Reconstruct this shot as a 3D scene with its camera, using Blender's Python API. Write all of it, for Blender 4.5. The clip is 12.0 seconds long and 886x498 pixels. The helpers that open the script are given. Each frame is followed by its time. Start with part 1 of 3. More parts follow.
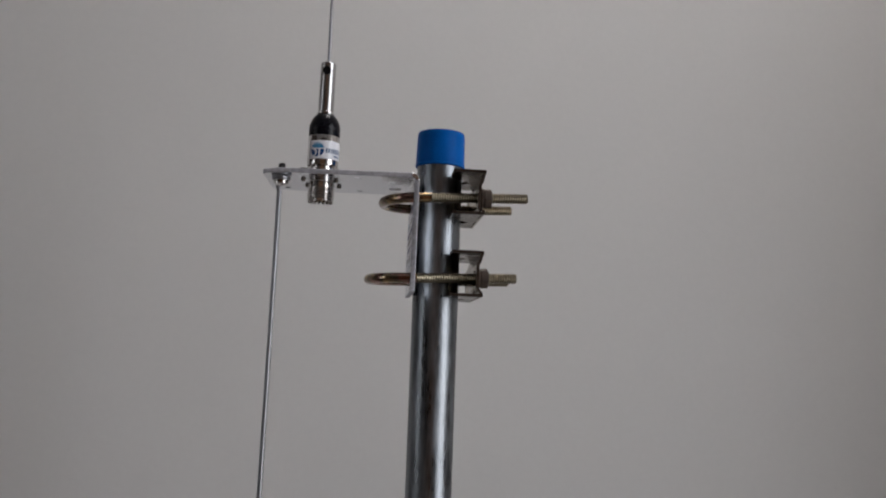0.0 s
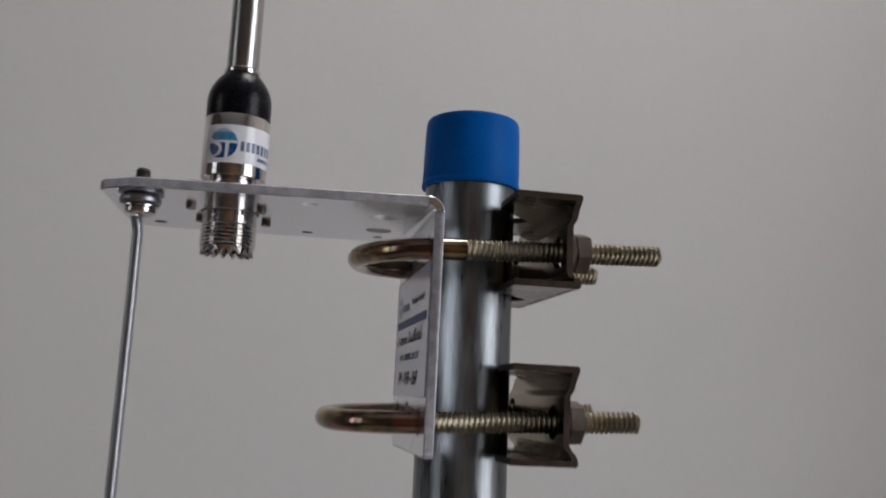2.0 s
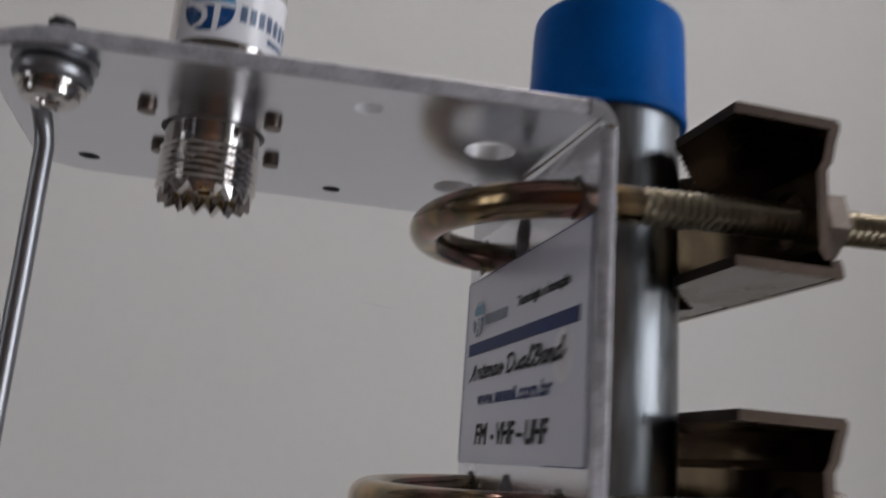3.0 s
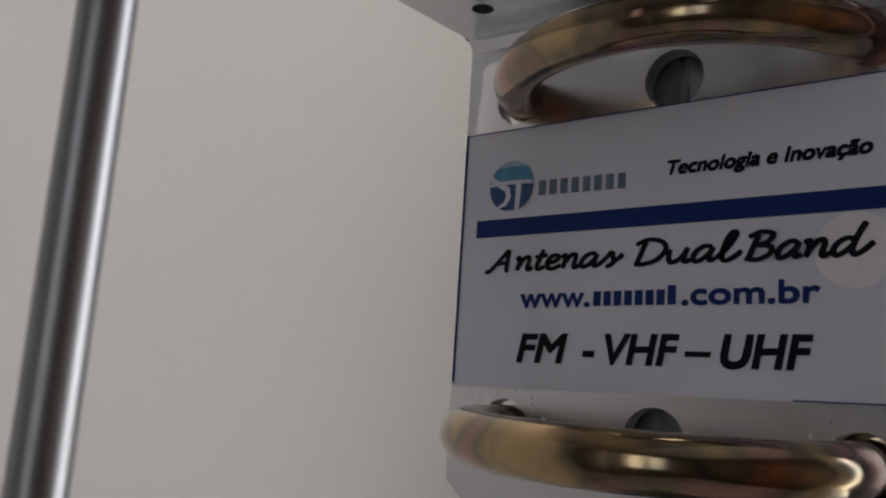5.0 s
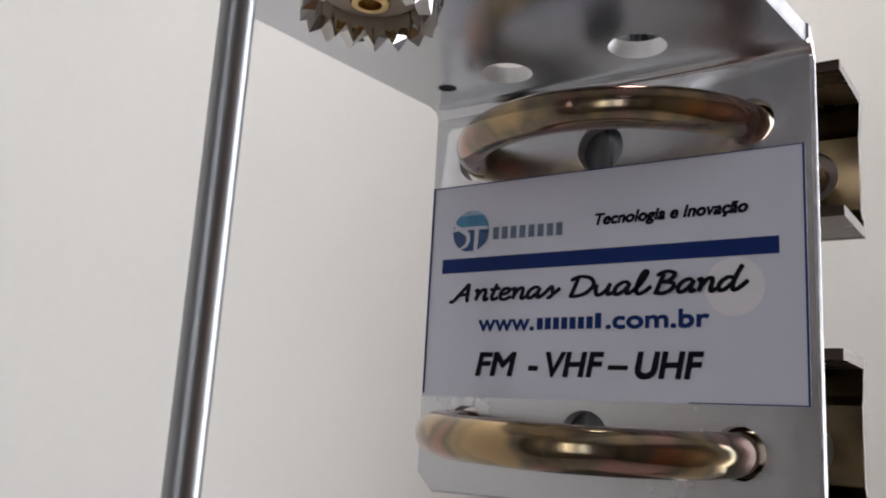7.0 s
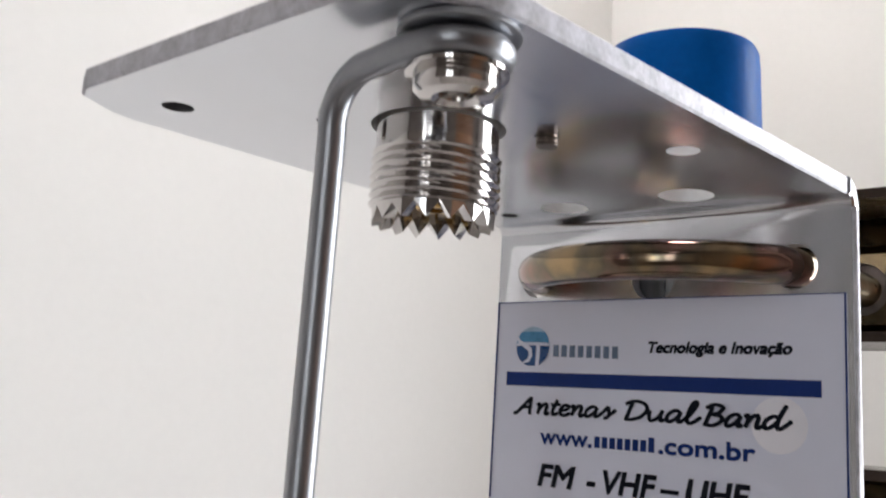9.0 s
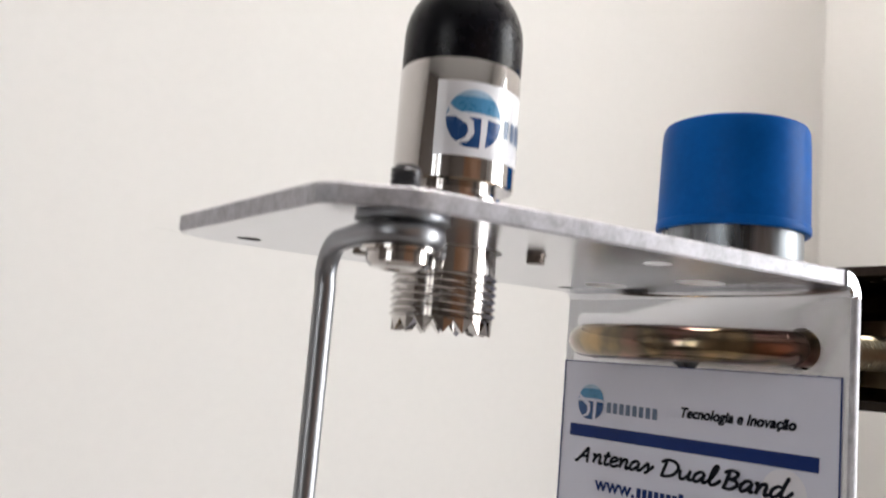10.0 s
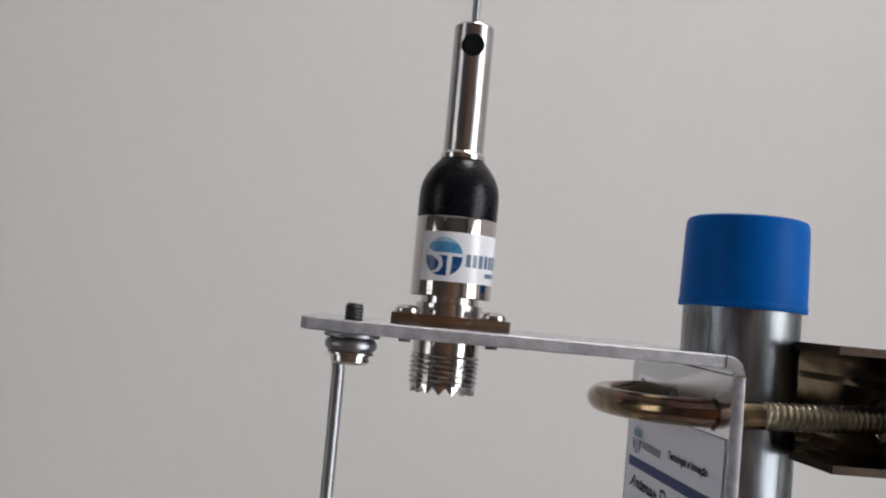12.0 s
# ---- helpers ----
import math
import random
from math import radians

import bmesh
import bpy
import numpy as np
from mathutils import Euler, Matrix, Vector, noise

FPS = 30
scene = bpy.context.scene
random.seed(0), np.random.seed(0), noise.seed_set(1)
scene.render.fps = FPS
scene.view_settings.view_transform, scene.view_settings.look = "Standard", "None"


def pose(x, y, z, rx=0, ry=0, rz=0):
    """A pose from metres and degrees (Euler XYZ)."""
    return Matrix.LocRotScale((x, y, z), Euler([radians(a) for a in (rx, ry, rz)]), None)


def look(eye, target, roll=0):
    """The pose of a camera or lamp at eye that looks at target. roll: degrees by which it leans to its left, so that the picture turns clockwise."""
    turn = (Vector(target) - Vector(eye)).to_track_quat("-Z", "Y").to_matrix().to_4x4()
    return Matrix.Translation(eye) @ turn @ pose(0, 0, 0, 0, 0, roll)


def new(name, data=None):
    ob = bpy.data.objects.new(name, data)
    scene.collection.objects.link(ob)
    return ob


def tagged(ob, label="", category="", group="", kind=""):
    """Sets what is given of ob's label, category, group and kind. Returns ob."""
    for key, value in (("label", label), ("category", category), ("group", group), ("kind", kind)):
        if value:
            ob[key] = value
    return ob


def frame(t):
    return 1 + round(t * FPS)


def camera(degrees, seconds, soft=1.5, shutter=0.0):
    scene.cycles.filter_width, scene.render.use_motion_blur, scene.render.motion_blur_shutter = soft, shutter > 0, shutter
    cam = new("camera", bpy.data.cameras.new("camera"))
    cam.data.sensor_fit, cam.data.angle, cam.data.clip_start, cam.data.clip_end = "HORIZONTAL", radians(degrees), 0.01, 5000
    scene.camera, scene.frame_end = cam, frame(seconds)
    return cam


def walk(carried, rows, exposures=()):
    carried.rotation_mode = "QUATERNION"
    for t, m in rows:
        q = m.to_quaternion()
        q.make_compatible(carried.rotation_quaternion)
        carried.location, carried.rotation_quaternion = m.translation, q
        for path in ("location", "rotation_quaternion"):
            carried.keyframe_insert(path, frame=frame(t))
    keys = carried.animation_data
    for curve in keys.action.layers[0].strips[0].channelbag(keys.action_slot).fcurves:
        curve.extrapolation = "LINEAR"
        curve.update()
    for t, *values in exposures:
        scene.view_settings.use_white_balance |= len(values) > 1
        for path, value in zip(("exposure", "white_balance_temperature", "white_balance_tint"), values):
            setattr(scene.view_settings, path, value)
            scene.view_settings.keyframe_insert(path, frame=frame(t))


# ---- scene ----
cam = camera(52.45, 12.0, soft=2.0, shutter=0.4)
PATH = [
    (0.0, (-0.02470, -0.52293, 1.35134), (-0.00887, -0.32487, 1.37420), 2.53),
    (0.5, (-0.04521, -0.48899, 1.36080), (-0.02122, -0.29162, 1.38251), 2.2),
    (1.0, (-0.07076, -0.41695, 1.37358), (-0.03301, -0.22182, 1.39593), 1.94),
    (1.5, (-0.06912, -0.32726, 1.38648), (-0.02306, -0.13451, 1.41344), 2.06),
    (2.0, (-0.03992, -0.25506, 1.39866), (-0.00542, -0.06078, 1.43128), 2.8),
    (2.5, (-0.02718, -0.20459, 1.41140), (-0.00225, -0.00892, 1.44445), 4.55),
    (3.0, (-0.05206, -0.14176, 1.39732), (-0.00495, 0.04681, 1.44443), 4.35),
    (3.5, (-0.07622, -0.09680, 1.39152), (0.01086, 0.07703, 1.43845), 1.56),
    (3.7, (-0.07578, -0.09082, 1.38924), (0.01728, 0.07992, 1.43602), 3.03),
    (5.3, (-0.10504, -0.03863, 1.39654), (0.05506, 0.07636, 1.43035), 3.58),
    (5.5, (-0.10545, -0.04000, 1.39692), (0.05371, 0.07641, 1.43036), 3.36),
    (6.0, (-0.11058, -0.04772, 1.39598), (0.04741, 0.06942, 1.43230), 3.54),
    (6.5, (-0.11787, -0.05601, 1.39356), (0.03992, 0.06012, 1.43376), 3.85),
    (6.7, (-0.12084, -0.05671, 1.39276), (0.03845, 0.05696, 1.43408), 3.75),
    (8.3, (-0.13024, -0.05212, 1.40024), (0.03359, 0.05687, 1.43599), 2.43),
    (8.5, (-0.13196, -0.05363, 1.40554), (0.03046, 0.05815, 1.43910), 2.4),
    (9.0, (-0.13620, -0.06596, 1.41433), (0.01550, 0.05982, 1.44852), 3.52),
    (9.5, (-0.13866, -0.07603, 1.41607), (0.00300, 0.06003, 1.45373), 3.32),
    (10.0, (-0.13455, -0.10511, 1.43072), (-0.01823, 0.05563, 1.45584), 4.72),
    (10.5, (-0.13180, -0.14154, 1.45242), (-0.04468, 0.03819, 1.46290), 5.39),
    (11.0, (-0.12028, -0.16635, 1.45835), (-0.06054, 0.02424, 1.46869), 5.31),
    (11.5, (-0.10297, -0.18902, 1.45560), (-0.06665, 0.00717, 1.46939), 4.96),
    (12.0, (-0.07883, -0.20124, 1.45411), (-0.05911, -0.00264, 1.46712), 5.3),
]
EXPOSURES = [
    (0.0, -0.26, 6480, 13), (1.5, -0.24, 6480, 13), (2.5, -0.22, 6480, 13), (3.0, -0.2, 6450, 13), (3.5, 0.0, 6500, 12),
    (5.5, -0.06, 6820, 12), (6.0, 0.05, 6750, 12), (6.5, 0.42, 6640, 11), (8.5, 1.0, 6500, 11), (9.0, 1.07, 6550, 11),
    (9.5, 1.22, 6650, 11), (10.0, 1.08, 6760, 11), (10.5, 0.88, 6800, 12), (11.0, 0.55, 6720, 12), (11.5, 0.29, 6650, 12), (12.0, 0.36, 6550, 12),
]
walk(cam, [(t, look(eye, target, roll)) for t, eye, target, roll in PATH], EXPOSURES)

H = 1.45            # height of the bracket's top above the floor
MM = 0.001


# ---- world and lights ----
world = bpy.data.worlds.new("sky")
scene.world = world
world.use_nodes = True
sky = world.node_tree.nodes.new("ShaderNodeTexSky")
sky.sky_type = "NISHITA"
sky.sun_disc = False
sky.sun_elevation = radians(40)
sky.sun_rotation = radians(120)
world.node_tree.links.new(sky.outputs["Color"], world.node_tree.nodes["Background"].inputs["Color"])
world.node_tree.nodes["Background"].inputs["Strength"].default_value = 0.12

LAMP_STRENGTH = 12.2
WINDOW_POWER = 1.5       # each pane of the narrow window
EAST_POWER = 5.0        # the wide window beside the mast


# ---- materials ----
def material(name, color, rough=0.5, metal=0.0, vary=0.1, scale=30.0, fine=600.0, bump=0.0, rough_vary=0.08,
             stretch=(1, 1, 1), coat=0.0, tint=None, stain=None, spec=0.5, spread=0.14, detail=4):
    """A surface with variation at two scales in colour, roughness and relief."""
    m = bpy.data.materials.new(name)
    m.use_nodes = True
    nt = m.node_tree
    b = nt.nodes["Principled BSDF"]
    b.inputs["Metallic"].default_value = metal
    b.inputs["Coat Weight"].default_value = coat
    b.inputs["Coat Roughness"].default_value = 0.08
    b.inputs["Specular IOR Level"].default_value = spec
    tc = nt.nodes.new("ShaderNodeTexCoord")
    mp = nt.nodes.new("ShaderNodeMapping")
    mp.inputs["Scale"].default_value = stretch
    nt.links.new(tc.outputs["Object"], mp.inputs["Vector"])
    big = nt.nodes.new("ShaderNodeTexNoise")
    big.inputs["Scale"].default_value = scale
    big.inputs["Detail"].default_value = detail
    small = nt.nodes.new("ShaderNodeTexNoise")
    small.inputs["Scale"].default_value = fine
    small.inputs["Detail"].default_value = 3
    for n in (big, small):
        nt.links.new(mp.outputs["Vector"], n.inputs["Vector"])
    mixed = nt.nodes.new("ShaderNodeMath")
    mixed.operation = "MULTIPLY_ADD"
    mixed.inputs[1].default_value = 0.35
    nt.links.new(small.outputs["Fac"], mixed.inputs[0])
    scaled = nt.nodes.new("ShaderNodeMath")
    scaled.operation = "MULTIPLY"
    scaled.inputs[1].default_value = 0.65
    nt.links.new(big.outputs["Fac"], scaled.inputs[0])
    nt.links.new(scaled.outputs[0], mixed.inputs[2])
    ramp = nt.nodes.new("ShaderNodeValToRGB")
    lo = [c * (1 - vary) for c in color]
    hi = [min(1.0, c * (1 + vary)) for c in color]
    if tint:
        lo = list(tint)
    ramp.color_ramp.elements[0].position, ramp.color_ramp.elements[1].position = 0.5 - spread, 0.5 + spread
    ramp.color_ramp.elements[0].color = (*lo, 1)
    ramp.color_ramp.elements[1].color = (*hi, 1)
    if stain:
        e = ramp.color_ramp.elements.new(0.5)
        e.color = (*stain, 1)
    nt.links.new(mixed.outputs[0], ramp.inputs["Fac"])
    nt.links.new(ramp.outputs["Color"], b.inputs["Base Color"])
    rr = nt.nodes.new("ShaderNodeMapRange")
    rr.inputs["From Min"].default_value, rr.inputs["From Max"].default_value = 0.3, 0.7
    rr.inputs["To Min"].default_value = max(0.02, rough - rough_vary)
    rr.inputs["To Max"].default_value = min(1.0, rough + rough_vary)
    nt.links.new(mixed.outputs[0], rr.inputs["Value"])
    nt.links.new(rr.outputs["Result"], b.inputs["Roughness"])
    if bump:
        bp = nt.nodes.new("ShaderNodeBump")
        bp.inputs["Strength"].default_value = 1.0
        bp.inputs["Distance"].default_value = bump
        nt.links.new(mixed.outputs[0], bp.inputs["Height"])
        nt.links.new(bp.outputs["Normal"], b.inputs["Normal"])
    return m


# dark tone of the two unseen walls, so that they throw back little light
WALL_UNSEEN = material("unseen_wall_dark", (0.12, 0.10, 0.09), 0.75, vary=0.06, scale=3.5, fine=160, bump=0.0006)
WALL = material("wall_paint", (0.74, 0.725, 0.71), 0.75, vary=0.02, scale=3.5, fine=160, bump=0.0002)
CEILING = material("ceiling_paint", (0.6, 0.59, 0.57), 0.8, vary=0.02, scale=3, fine=120, bump=0.0005)
FLOOR = material("floor_tile", (0.46, 0.43, 0.41), 0.35, vary=0.12, scale=4, fine=90)
SCRATCH = material("bared_plaster", (0.68, 0.665, 0.65), 0.9, vary=0.06, scale=50, fine=300)
GROUT = material("grout", (0.25, 0.23, 0.21), 0.9, vary=0.15, scale=20, fine=300)
DOOR_WOOD = material("door_wood", (0.19, 0.095, 0.05), 0.4, vary=0.3, scale=3, fine=40, stretch=(9, 9, 0.6), bump=0.0004)
WHITE_PAINT = material("white_paint", (0.8, 0.8, 0.79), 0.4, vary=0.03, scale=6, fine=200)
ALU = material("aluminium_sheet", (0.74, 0.75, 0.785), 0.24, 1.0, vary=0.05, scale=22, fine=500, bump=0.000003, rough_vary=0.06, stretch=(0.25, 1.6, 1))
# darker metal for the walls of the small holes
ALU_DARK = material("dark_small_hole", (0.12, 0.12, 0.125), 0.6, 0.6, vary=0.2, scale=300, fine=2500)
ALU_EDGE = material("cut_aluminium_edge", (0.50, 0.495, 0.53), 0.55, 0.55, vary=0.22, scale=350, fine=1500, bump=0.00012)
# walls of the large holes, painted pale for light falling in from above
ALU_LIT_BORE = material("lit_hole_aluminium", (0.86, 0.86, 0.87), 0.5, 0.35, vary=0.05, scale=300, fine=1500)
GALV = material("galvanised_steel", (0.205, 0.219, 0.235), 0.33, 1.0, vary=0.5, scale=190, fine=900, bump=0.00005, stretch=(1, 1, 0.12), rough_vary=0.14, spread=0.17)
ZINC = material("yellow_zinc", (0.41, 0.29, 0.16), 0.15, 1.0, vary=0.12, spread=0.10, scale=85, fine=170, detail=1.5, bump=0.000004, tint=(0.37, 0.215, 0.175), stain=(0.21, 0.18, 0.13), rough_vary=0.05)
# one zinc, painted dark on shaded flanges and edges, lighter on the lit back
ZINC_SHADED = material("yellow_zinc_shaded", (0.085, 0.058, 0.038), 0.26, 1.0, vary=0.12, scale=60, fine=200, detail=2, bump=0.000008, tint=(0.08, 0.046, 0.038), stain=(0.082, 0.06, 0.036), spread=0.17)
ZINC_LIT = material("yellow_zinc_lit_groove", (0.24, 0.18, 0.10), 0.2, 1.0, vary=0.12, scale=60, fine=200, detail=2, bump=0.000008, tint=(0.14, 0.08, 0.062), stain=(0.185, 0.135, 0.08), spread=0.12)
ZINC_SHADED_EDGE = material("yellow_zinc_shaded_edge", (0.055, 0.04, 0.032), 0.5, 1.0, vary=0.25, scale=200, fine=1200)
ZINC_THREAD = material("yellow_zinc_thread", (0.29, 0.25, 0.18), 0.32, 1.0, vary=0.2, scale=120, fine=900, bump=0.00001)
NUT_ZINC = material("white_zinc", (0.19, 0.155, 0.135), 0.36, 1.0, vary=0.14, scale=200, fine=1500)
CHROME = material("nickel_plate", (0.60, 0.575, 0.56), 0.09, 1.0, vary=0.03, scale=60, fine=900, rough_vary=0.03)
# nickel with the brown reflection of the room put into its colour
FLANGE = material("nickel_brown_reflection", (0.38, 0.30, 0.23), 0.24, 1.0, vary=0.08, scale=80, fine=900)
STAINLESS = material("stainless_rod", (0.30, 0.305, 0.325), 0.36, 1.0, vary=0.09, scale=60, fine=700, stretch=(1, 1, 0.1), rough_vary=0.05)
DARK_STEEL = material("dark_steel_thread", (0.075, 0.075, 0.08), 0.42, 1.0, vary=0.2, scale=200, fine=1500)
STEM = material("satin_nickel", (0.47, 0.46, 0.455), 0.22, 1.0, vary=0.05, scale=60, fine=250, rough_vary=0.04)
BLACK = material("black_plastic", (0.0035, 0.0035, 0.006), 0.28, vary=0.15, scale=60, fine=900, bump=0.00001, spec=0.2)
BLACK_HOLE = material("black_oxide", (0.003, 0.003, 0.003), 0.6, vary=0.2, scale=300, fine=2000, spec=0.1)
BLUE = material("blue_plastic", (0.0005, 0.095, 0.375), 0.4, vary=0.12, scale=60, fine=700, bump=0.00003, spec=0.06)
PAPER = material("glossy_label", (0.73, 0.74, 0.86), 0.3, vary=0.012, scale=25, fine=300, rough_vary=0.02, coat=0.3)
# paler than the label: light caught by the bulge, put into its colour
BUBBLE_LIT = material("lifted_label_lit", (0.86, 0.84, 0.90), 0.4, vary=0.02, scale=60, fine=500, coat=0.2)
STICKER = material("barrel_sticker", (0.80, 0.80, 0.84), 0.25, vary=0.02, scale=40, fine=800, coat=0.3)
NAVY = material("navy_ink", (0.006, 0.028, 0.16), 0.45, vary=0.06, scale=200, fine=2000, rough_vary=0.02, spec=0.2)
INK = material("black_ink", (0.004, 0.005, 0.012), 0.5, vary=0.08, scale=200, fine=2000, rough_vary=0.02, spec=0.15)
LOGO_DARK = material("logo_blue", (0.015, 0.07, 0.22), 0.3, vary=0.12, scale=90, fine=500)
LOGO_LIGHT = material("logo_light_blue", (0.06, 0.25, 0.46), 0.3, vary=0.25, scale=90, fine=2000)
LOGO_PALE = material("logo_pale_blue", (0.32, 0.46, 0.6), 0.3, vary=0.2, scale=90, fine=2000)
LOGO_GREY = material("logo_grey_blue", (0.12, 0.17, 0.27), 0.3, vary=0.1, scale=200, fine=2000)
BRASS = material("brass_contact", (0.70, 0.48, 0.20), 0.25, 1.0, vary=0.1, scale=200, fine=1500)
PTFE = material("insulator", (0.55, 0.47, 0.38), 0.5, vary=0.08, scale=200, fine=1500)

GLOW = bpy.data.materials.new("lamp_diffuser")
GLOW.use_nodes = True
g = GLOW.node_tree.nodes["Principled BSDF"]
g.inputs["Base Color"].default_value = (0.9, 0.9, 0.88, 1)
g.inputs["Emission Color"].default_value = (1.0, 0.97, 0.95, 1)
g.inputs["Emission Strength"].default_value = LAMP_STRENGTH

GLASS = bpy.data.materials.new("window_glass")
GLASS.use_nodes = True
gl = GLASS.node_tree.nodes["Principled BSDF"]
gl.inputs["Transmission Weight"].default_value = 1.0
gl.inputs["Roughness"].default_value = 0.0
gl.inputs["IOR"].default_value = 1.45


# ---- mesh helpers ----
def v(x, y, z):
    """A place given in millimetres from the bracket's outer top corner."""
    return Vector((x * MM, y * MM, z * MM + H))


def thing(name, at, label, category, group="", kind=""):
    ob = new(name)
    ob.empty_display_size = 0.01
    ob.location = at
    return tagged(ob, label, category, group, kind)


def base_of(ob):
    place = Vector(ob.location)
    while ob.parent:
        ob = ob.parent
        place += Vector(ob.location)
    return place


def part(name, bm, mat, parent=None, label="", smooth=True, angle=35.0):
    """Links a bmesh, given in world places, as one mesh object under a thing."""
    bmesh.ops.remove_doubles(bm, verts=bm.verts, dist=1e-7)
    bmesh.ops.recalc_face_normals(bm, faces=bm.faces)
    limit = radians(angle)
    for f in bm.faces:
        f.smooth = smooth
    for e in bm.edges:
        if len(e.link_faces) == 2 and e.calc_face_angle(0) > limit:
            e.smooth = False
    me = bpy.data.meshes.new(name)
    origin = base_of(parent) if parent else Vector((0, 0, 0))
    bmesh.ops.translate(bm, verts=bm.verts, vec=-origin)
    bm.to_mesh(me)
    bm.free()
    for one in (mat if isinstance(mat, (list, tuple)) else [mat]):
        me.materials.append(one)
    ob = new(name, me)
    if parent:
        ob.parent = parent
    if label:
        tagged(ob, label)
    return ob


def box(bm, a, b, bevel=0.0, mat=0):
    """A box between two world corners."""
    lo = Vector([min(p, q) for p, q in zip(a, b)])
    hi = Vector([max(p, q) for p, q in zip(a, b)])
    made = bmesh.ops.create_cube(bm, size=1.0)
    for w in made["verts"]:
        w.co = Vector([lo[i] + (w.co[i] + 0.5) * (hi[i] - lo[i]) for i in range(3)])
    faces = {f for w in made["verts"] for f in w.link_faces}
    for f in faces:
        f.material_index = mat
    if bevel:
        edges = list({e for w in made["verts"] for e in w.link_edges})
        bmesh.ops.bevel(bm, geom=edges, offset=bevel, segments=2, affect="EDGES", profile=0.6)
    return bm


def grid(bm, rows, closed=True, cap_start=False, cap_end=False, mat=0):
    """Skins rings of points, each ring with the same count."""
    vs = [[bm.verts.new(p) for p in r] for r in rows]
    n = len(rows[0])
    for a, b in zip(vs, vs[1:]):
        for i in range(n if closed else n - 1):
            j = (i + 1) % n
            f = bm.faces.new((a[i], a[j], b[j], b[i]))
            f.material_index = mat
    if cap_start:
        bm.faces.new(vs[0][::-1])
    if cap_end:
        bm.faces.new(vs[-1])
    return vs


def lathe(bm, profile, at, axis="z", seg=40, cap=True, tilt=None, mat=0):
    """Turns a profile of (height, radius), in mm, round an axis through a place in mm."""
    rows = []
    for h, r in profile:
        ring = []
        for i in range(seg):
            a = 2 * math.pi * i / seg
            c, s = r * math.cos(a), r * math.sin(a)
            p = Vector((c, s, h)) if axis == "z" else Vector((h, c, s))
            if tilt is not None:
                p = tilt @ p
            ring.append(v(at[0] + p.x, at[1] + p.y, at[2] + p.z))
        rows.append(ring)
    grid(bm, rows, True, cap, cap, mat)
    return bm


def thread(bm, start, length, radius, pitch, depth, at, axis="x", seg=20, tilt=None, round_end=0.6):
    """A helical thread with a rounded free end at its far side."""
    rows = []
    steps = int(length / pitch * 4)
    for k in range(steps + 1):
        h = start + length * k / steps
        left = length * (1 - k / steps)
        trim = max(0.0, 1 - left / round_end) * 0.25 if round_end else 0.0
        ring = []
        for i in range(seg):
            a = 2 * math.pi * i / seg
            phase = (h / pitch + i / seg) % 1.0
            r = (radius - depth * abs(2 * phase - 1)) * (1 - trim)
            c, s = r * math.cos(a), r * math.sin(a)
            p = Vector((h, c, s)) if axis == "x" else Vector((c, s, h))
            if tilt is not None:
                p = tilt @ p
            ring.append(v(at[0] + p.x, at[1] + p.y, at[2] + p.z))
        rows.append(ring)
    grid(bm, rows, True, True, True)
    return bm


def tube(bm, path, radius, seg=16, cap=True, mat=0):
    """Sweeps a round section along world points."""
    path = [Vector(p) for p in path]
    rows, up = [], None
    for i, p in enumerate(path):
        d = (path[min(i + 1, len(path) - 1)] - path[max(i - 1, 0)]).normalized()
        if up is None:
            up = d.orthogonal().normalized()
        up = (up - d * up.dot(d)).normalized()
        side = d.cross(up)
        rows.append([p + (up * math.cos(2 * math.pi * k / seg) + side * math.sin(2 * math.pi * k / seg)) * radius for k in range(seg)])
    grid(bm, rows, True, cap, cap, mat)
    return bm


def ring_loop(cx, cy, r, n=28):
    return [(cx + r * math.cos(2 * math.pi * i / n), cy + r * math.sin(2 * math.pi * i / n)) for i in range(n)]


def sheet(bm, outer, inset, holes, low, high, c, put, bore=1):
    """A plate with holes: outer and inset outlines in 2D, faces at the heights low and high, chamfered by c; put() places (u, w, height)."""
    for height in (low, high):
        loops = [inset] + holes
        edges = []
        for loop in loops:
            vs = [bm.verts.new(put(u, w, height)) for u, w in loop]
            edges += [bm.edges.new((vs[i], vs[(i + 1) % len(vs)])) for i in range(len(vs))]
        bmesh.ops.triangle_fill(bm, use_beauty=True, use_dissolve=False, edges=edges)
    step = c if high > low else -c
    grid(bm, [[put(u, w, low) for u, w in inset], [put(u, w, low + step) for u, w in outer],
              [put(u, w, high - step) for u, w in outer], [put(u, w, high) for u, w in inset]], mat=1)
    for loop in holes:
        small = (loop[0][0] - loop[len(loop) // 2][0]) < 4.0
        grid(bm, [[put(u, w, low) for u, w in loop], [put(u, w, high) for u, w in loop]], mat=2 if small else bore)
    return bm


def hex_nut(bm, x0, x1, flat, at, tilt=None):
    """A hexagonal nut along x with chamfered corners."""
    r = flat / 2 / math.cos(math.pi / 6)
    rows = []
    for h, k in ((x0, 0.86), (x0 + 0.6, 1.0), (x1 - 0.6, 1.0), (x1, 0.86)):
        ring = []
        for i in range(6):
            a = math.pi / 3 * i + 0.3
            p = Vector((h, r * k * math.cos(a), r * k * math.sin(a)))
            if tilt is not None:
                p = tilt @ p
            ring.append(v(at[0] + p.x, at[1] + p.y, at[2] + p.z))
        rows.append(ring)
    grid(bm, rows, True, True, True)
    return bm


